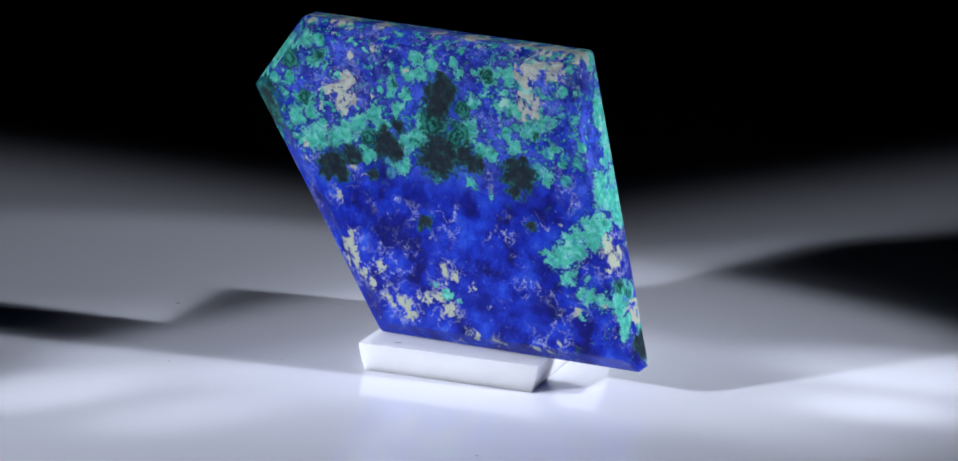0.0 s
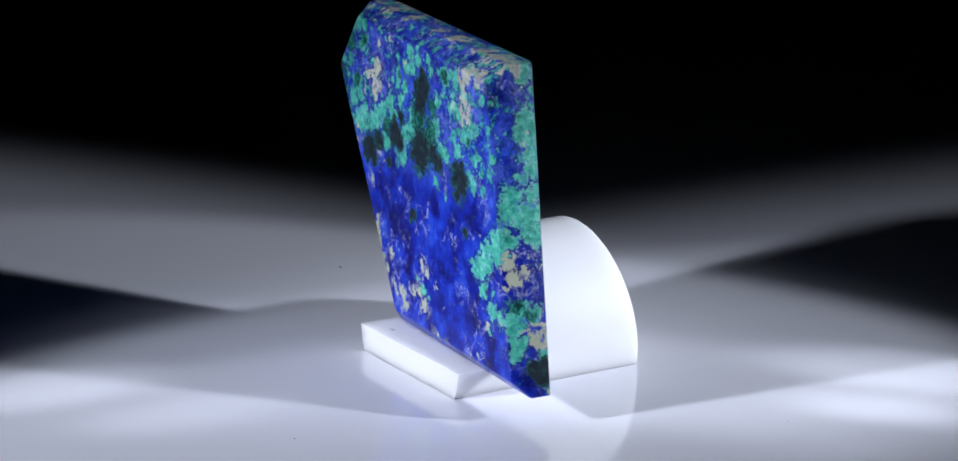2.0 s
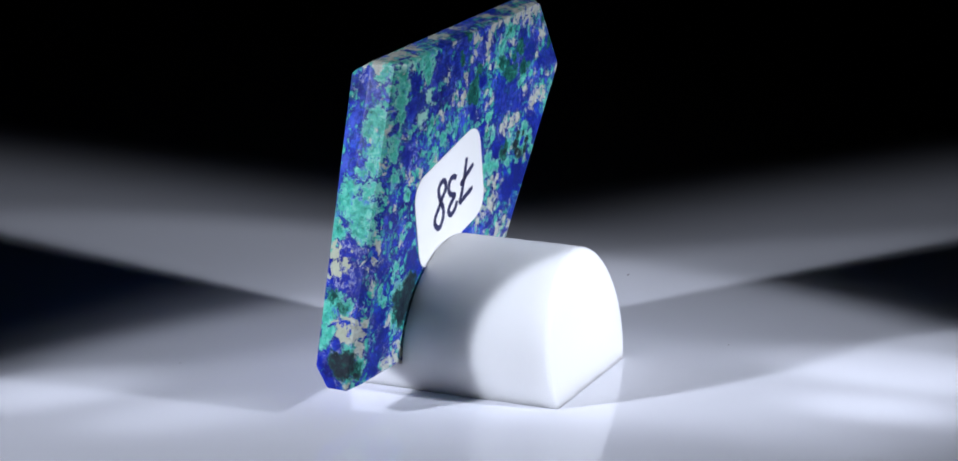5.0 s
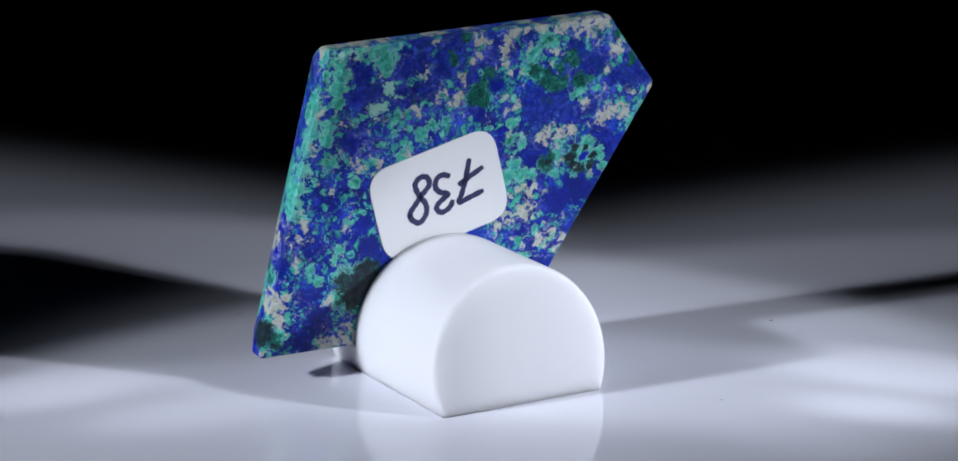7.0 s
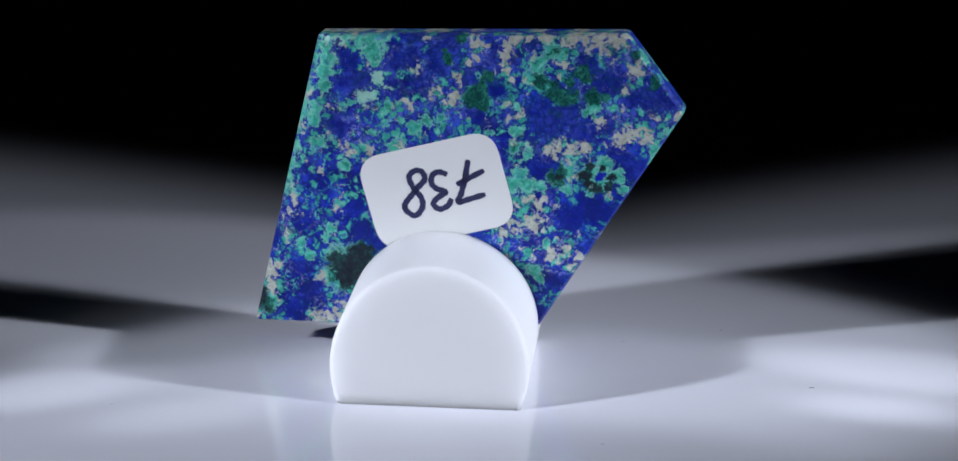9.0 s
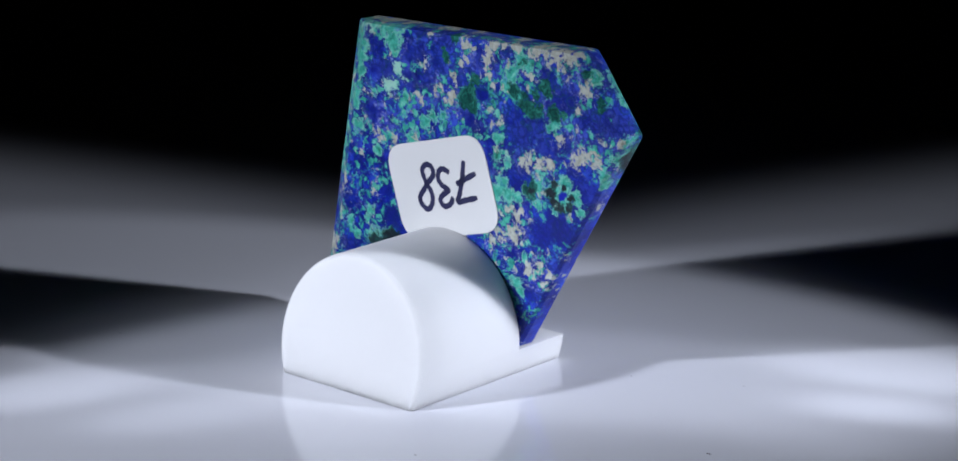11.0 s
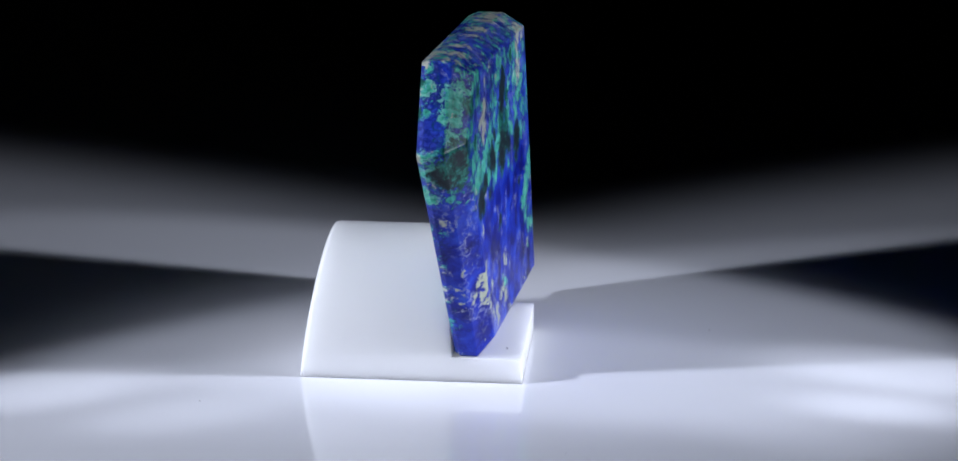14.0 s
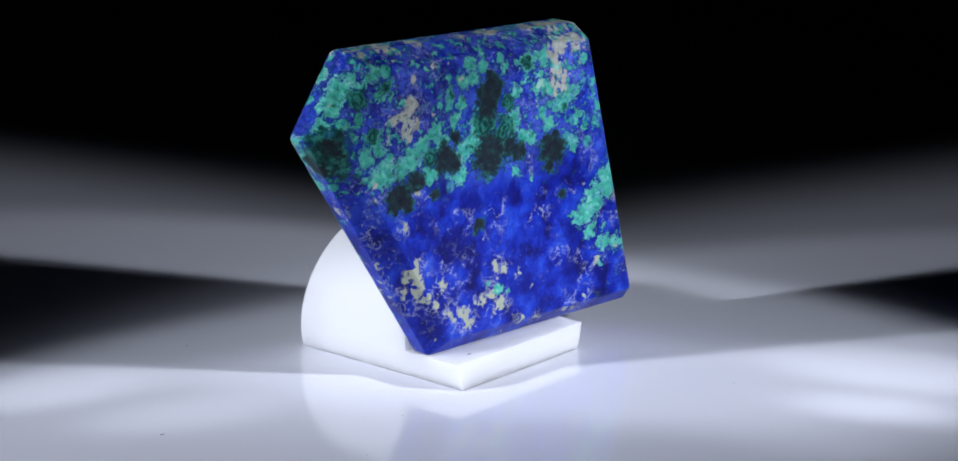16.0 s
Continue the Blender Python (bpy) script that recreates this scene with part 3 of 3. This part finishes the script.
# ---- the studio ----
def studio():
    for name, lo, hi in (("floor", (-1.6, -1.6, -0.80), (1.6, 1.6, -0.76)), ("ceiling", (-1.6, -1.6, 1.60), (1.6, 1.6, 1.64)),
                         ("wall_north", (-1.6, 1.56, -0.76), (1.6, 1.6, 1.60)), ("wall_south", (-1.6, -1.6, -0.76), (1.6, -1.56, 1.60)),
                         ("wall_east", (1.56, -1.56, -0.76), (1.6, 1.56, 1.60)), ("wall_west", (-1.6, -1.56, -0.76), (-1.56, 1.56, 1.60))):
        tagged(part(name, box(lo, hi), BLACK_CLOTH), "black cloth lining of a dark studio", "wall" if "wall" in name else name, kind="structure")
    tagged(part("table", box((-0.7, -0.7, -0.76), (0.7, 0.7, -0.04)), BLACK_CLOTH), "black cloth covered table under the turntable", "table")


def turntable():
    base = part("turntable", disc(0.15, -0.04, -0.008, 0.003, 64), BLACK_METAL)
    tagged(base, "round turntable with a glossy white acrylic top", "turntable")
    top = part("turntable_top", disc(0.46, -0.008, 0.0, 0.001, 160), ACRYLIC, base, "glossy white acrylic disc")
    rng = random.Random(4)
    for x, y, size in ((-55.6, 5.0, 0.7), (-26.6, 35.2, 0.35), (-24.7, -13.2, 0.3), (22.0, -38.0, 0.4), (48.0, 30.0, 0.35), (-40.0, -22.0, 0.3)):
        bm = bmesh.new()
        bmesh.ops.create_icosphere(bm, subdivisions=1, radius=size * 0.3 * MM)
        for v in bm.verts:
            v.co *= 0.7 + 0.6 * rng.random()
            v.co = Vector((v.co.x * 2.4 + x * MM, v.co.y * 0.8 + y * MM, v.co.z * 0.35 + size * 0.06 * MM))
        part("dust_speck", bm, DUST, top)
    return base


# ---- the stand: a rod of D section, notched in front for the slab ----
def stand():
    R, c, lip = 15.05, 5.85, 4.27
    a0 = math.asin(c / R)
    n = 56
    prof = []
    for i in range(n + 1):
        a = -a0 + (math.pi + 2 * a0) * i / n
        prof.append((R * math.cos(a), max(0.0, c + R * math.sin(a))))
    cut_w = math.sqrt(R * R - (lip - c) ** 2)

    def ring(points, at):
        return [(x * MM, at(x, z) * MM, z * MM) for x, z in points]
    front, rear = (lambda x, z: -17.0 + 0.02 * z + 0.003 * x), (lambda x, z: 17.2 - 0.15 * z - 0.023 * x)

    def notch(x, z):
        return -7.4 + 0.057 * z - 0.066 * x
    ob = new("display_stand")

    def low(p):
        """The profile below the notch, with the same number of points."""
        return p if p[1] <= lip else (cut_w * max(-1.0, min(1.0, p[0] / R * 1.02)), lip)
    clipped = [low(p) for p in prof]

    def rounder(d):
        """The profile with its arch drawn in by d, the foot staying on the table."""
        r = R - d
        low_angle = math.asin(c / r)
        turn = [-low_angle + (math.pi + 2 * low_angle) * i / n for i in range(n + 1)]
        return [(r * math.cos(a), max(0.0, c + r * math.sin(a))) for a in turn]
    rim = 0.75
    rims = []
    for k in range(7):
        a = 0.5 * math.pi * k / 6
        rims.append(ring(rounder(rim * (1 - math.cos(a))), lambda x, z, a=a: rear(x, z) - rim * (1 - math.sin(a))))
    rims.append(ring(rounder(rim + 0.5), rear))
    bm = loft([ring(clipped, front), ring(clipped, notch), ring(prof, notch), *rims])
    bmesh.ops.remove_doubles(bm, verts=bm.verts, dist=1e-6)
    bmesh.ops.recalc_face_normals(bm, faces=bm.faces)
    sharp = [e for e in bm.edges if len(e.link_faces) == 2 and e.calc_face_angle() > radians(35)]
    bmesh.ops.bevel(bm, geom=sharp, offset=0.5 * MM, segments=3, profile=0.5, affect="EDGES", clamp_overlap=True)
    me = mesh_of("stand_body", bm, WHITE_PLASTIC, True)
    me.set_sharp_from_angle(angle=radians(40))
    new("stand_body", me).parent = ob
    nick = box((-9.9 * MM, -14.45 * MM, 4.2 * MM), (-8.9 * MM, -14.25 * MM, 4.29 * MM))
    for v in nick.verts:
        v.co.y += 0.12 * math.sin(v.co.x * 2600) * MM
    part("scratch", nick, DUST, ob, "small dark scratch on the lip")
    tagged(ob, "white plastic display stand with a rounded back and front lip", "display stand")
    return ob


# ---- the slab ----
def front_y(z, x=0.0):
    return -7.22 + 0.015 * z - 0.018 * x


def inset(poly, d, share=(1.0, 1.0, 1.0, 1.0, 1.0)):
    """The polygon with each edge moved inwards by its share of d."""
    out = []
    for i in range(len(poly)):
        p, q, r = Vector(poly[i - 1]), Vector(poly[i]), Vector(poly[(i + 1) % len(poly)])
        a, b = (q - p).normalized(), (r - q).normalized()
        na, nb = Vector((-a.y, a.x)), Vector((-b.y, b.x))
        da, db = d * share[i - 1], d * share[i]
        cross = a.x * b.y - a.y * b.x
        move = (nb * db - na * da)
        t = (move.x * b.y - move.y * b.x) / cross
        out.append(tuple(q + na * da + a * t))
    return out


def rounded(poly, radius, n=4):
    out = []
    for i in range(len(poly)):
        p, q, r = Vector(poly[i - 1]), Vector(poly[i]), Vector(poly[(i + 1) % len(poly)])
        a, b = q + (p - q).normalized() * radius, q + (r - q).normalized() * radius
        for k in range(n + 1):
            t = k / n
            out.append(tuple(a * (1 - t) ** 2 + q * 2 * t * (1 - t) + b * t * t))
    return out


OUTLINE = [(-11.5, 4.25), (33.25, 4.3), (21.95, 51.75), (-25.8, 53.4), (-34.75, 41.6)]


def slab():
    front_bevel, back_bevel = (0.98, 0.34, 0.78, 1.0, 1.45), (0.14, 0.85, 0.12, 0.22, 0.14)

    def ring(d, radius, depth, share=front_bevel):
        return [(x * MM, (back_y(x, z) * (1 - depth) + front_y(z, x) * depth) * MM, z * MM) for x, z in rounded(inset(OUTLINE, d, share), radius)]
    bm = loft([ring(2.6, 0.8, 0.0, back_bevel), ring(2.3, 0.8, 0.015, back_bevel), ring(0.0, 0.6, 0.14), ring(0.0, 0.6, 0.57), ring(0.12, 0.6, 0.615), ring(2.4, 0.5, 0.975), ring(2.65, 0.5, 1.0)])
    ob = part("stone_slab", bm, STONE)
    tagged(ob, "polished azurite and malachite slab, blue and green, leaning on a white stand", "mineral specimen")
    return ob


def ribbon(points, width, y):
    """A pen stroke: a flat band with round ends along a smoothed line."""
    pts = [Vector(p) for p in points]
    line = []
    for i in range(len(pts) - 1):
        p0, p1, p2, p3 = pts[max(i - 1, 0)], pts[i], pts[i + 1], pts[min(i + 2, len(pts) - 1)]
        for k in range(6):
            t = k / 6
            line.append(0.5 * (2 * p1 + (p2 - p0) * t + (2 * p0 - 5 * p1 + 4 * p2 - p3) * t * t + (3 * p1 - p0 - 3 * p2 + p3) * t ** 3))
    line.append(pts[-1])
    left, right = [], []
    for i, p in enumerate(line):
        d = (line[min(i + 1, len(line) - 1)] - line[max(i - 1, 0)]).normalized()
        end = min(i, len(line) - 1 - i)
        half = width * 0.5 * (0.62, 0.88, 1.0)[min(end, 2)] * (1 + 0.10 * math.sin(i * 1.7))
        s = Vector((-d.y, d.x)) * half
        left.append(p + s)
        right.append(p - s)
    return left, right


def stroke_bm(lines, width, y0, y1):
    bm = bmesh.new()
    for points in lines:
        left, right = ribbon(points, width, 0)
        low = [(bm.verts.new((a.x * MM, y0 * MM, a.y * MM)), bm.verts.new((b.x * MM, y0 * MM, b.y * MM))) for a, b in zip(left, right)]
        top = [(bm.verts.new((a.x * MM, y1 * MM, a.y * MM)), bm.verts.new((b.x * MM, y1 * MM, b.y * MM))) for a, b in zip(left, right)]
        for i in range(len(low) - 1):
            bm.faces.new((top[i][0], top[i + 1][0], top[i + 1][1], top[i][1]))
            bm.faces.new((low[i][0], low[i][1], low[i + 1][1], low[i + 1][0]))
            for k in (0, 1):
                bm.faces.new((low[i][k], low[i + 1][k], top[i + 1][k], top[i][k]))
        for i in (0, -1):
            bm.faces.new((low[i][0], low[i][1], top[i][1], top[i][0]))
    return bm


# The pen strokes, in millimetres from the sticker's middle; the number stands on its head.
EIGHT = [(-5.7, -1.6), (-5.6, -0.8), (-4.4, 0.2), (-3.0, 1.3), (-1.5, 2.4), (-1.6, 3.7), (-2.7, 4.1), (-3.8, 3.3), (-3.6, 1.5), (-2.8, -0.4), (-3.1, -2.0), (-4.5, -3.0), (-5.7, -1.9), (-5.7, -1.0)]
THREE = [(2.2, 2.4), (1.0, 3.1), (-0.1, 2.8), (-0.6, 1.6), (0.0, 0.5), (1.2, -0.3), (-0.4, -1.0), (-1.2, -1.8), (-0.5, -2.8), (1.0, -2.5), (1.8, -1.5)]
SEVEN = [[(6.0, 4.0), (4.8, 1.3), (3.5, -1.1), (2.7, -2.3), (4.7, -2.2), (7.2, -2.0)], [(3.2, 0.5), (5.4, 1.1), (8.0, 1.8)]]


def sticker(stone):
    w, h = 22.3, 15.5
    poly = rounded([(-w / 2, -h / 2), (w / 2, -h / 2), (w / 2, h / 2), (-w / 2, h / 2)], 4.0, 8)
    rings = [[(x * k * MM, y * MM, z * k * MM) for x, z in poly] for k, y in ((1.0, 0.0), (1.0, 0.10), (0.994, 0.13))]
    ob = part("sticker", loft(rings), PAPER, stone, "white paper sticker with rounded corners and a handwritten number")
    # turned to face the back, tilted, on the leaning back face
    face = Matrix.Translation((3.6 * MM, (back_y(3.6, 27.3) + 0.02) * MM, 27.3 * MM)) @ pose(0, 0, 0, -3.37, 0, 0.40) @ Matrix.Diagonal((-1, 1, 1, 1)) @ pose(0, 0, 0, 0, -15, 0)
    ob.data.transform(face)
    ob.data.flip_normals()
    for name, lines in (("digit_eight", [EIGHT]), ("digit_three", [THREE]), ("digit_seven", SEVEN)):
        d = part(name, stroke_bm([[(x + 0.2, z - 0.1) for x, z in line] for line in lines], 0.92, 0.125, 0.16), INK, ob, "dark blue pen digit")
        d.data.transform(face)
        d.data.flip_normals()


# ---- build ----
studio()
TABLE = turntable()
STAND = stand()
SLAB = slab()
sticker(SLAB)


def motions():
    """Everything on the turntable turns together, clockwise from above."""
    def turned(offset):
        rows = []
        for k in range(33):
            t = 0.5 * k
            rows.append((t, pose(0, 0, 0, 0, 0, -26.722 - 18.036 * t) @ offset))
        return rows
    walk(TABLE, turned(pose(0, 0, 0)))
    walk(STAND, turned(pose(0.0021, 0.00636, 0.00002, 0, 0, 3.95)))
    walk(SLAB, turned(pose(0, 0, 0)))


motions()
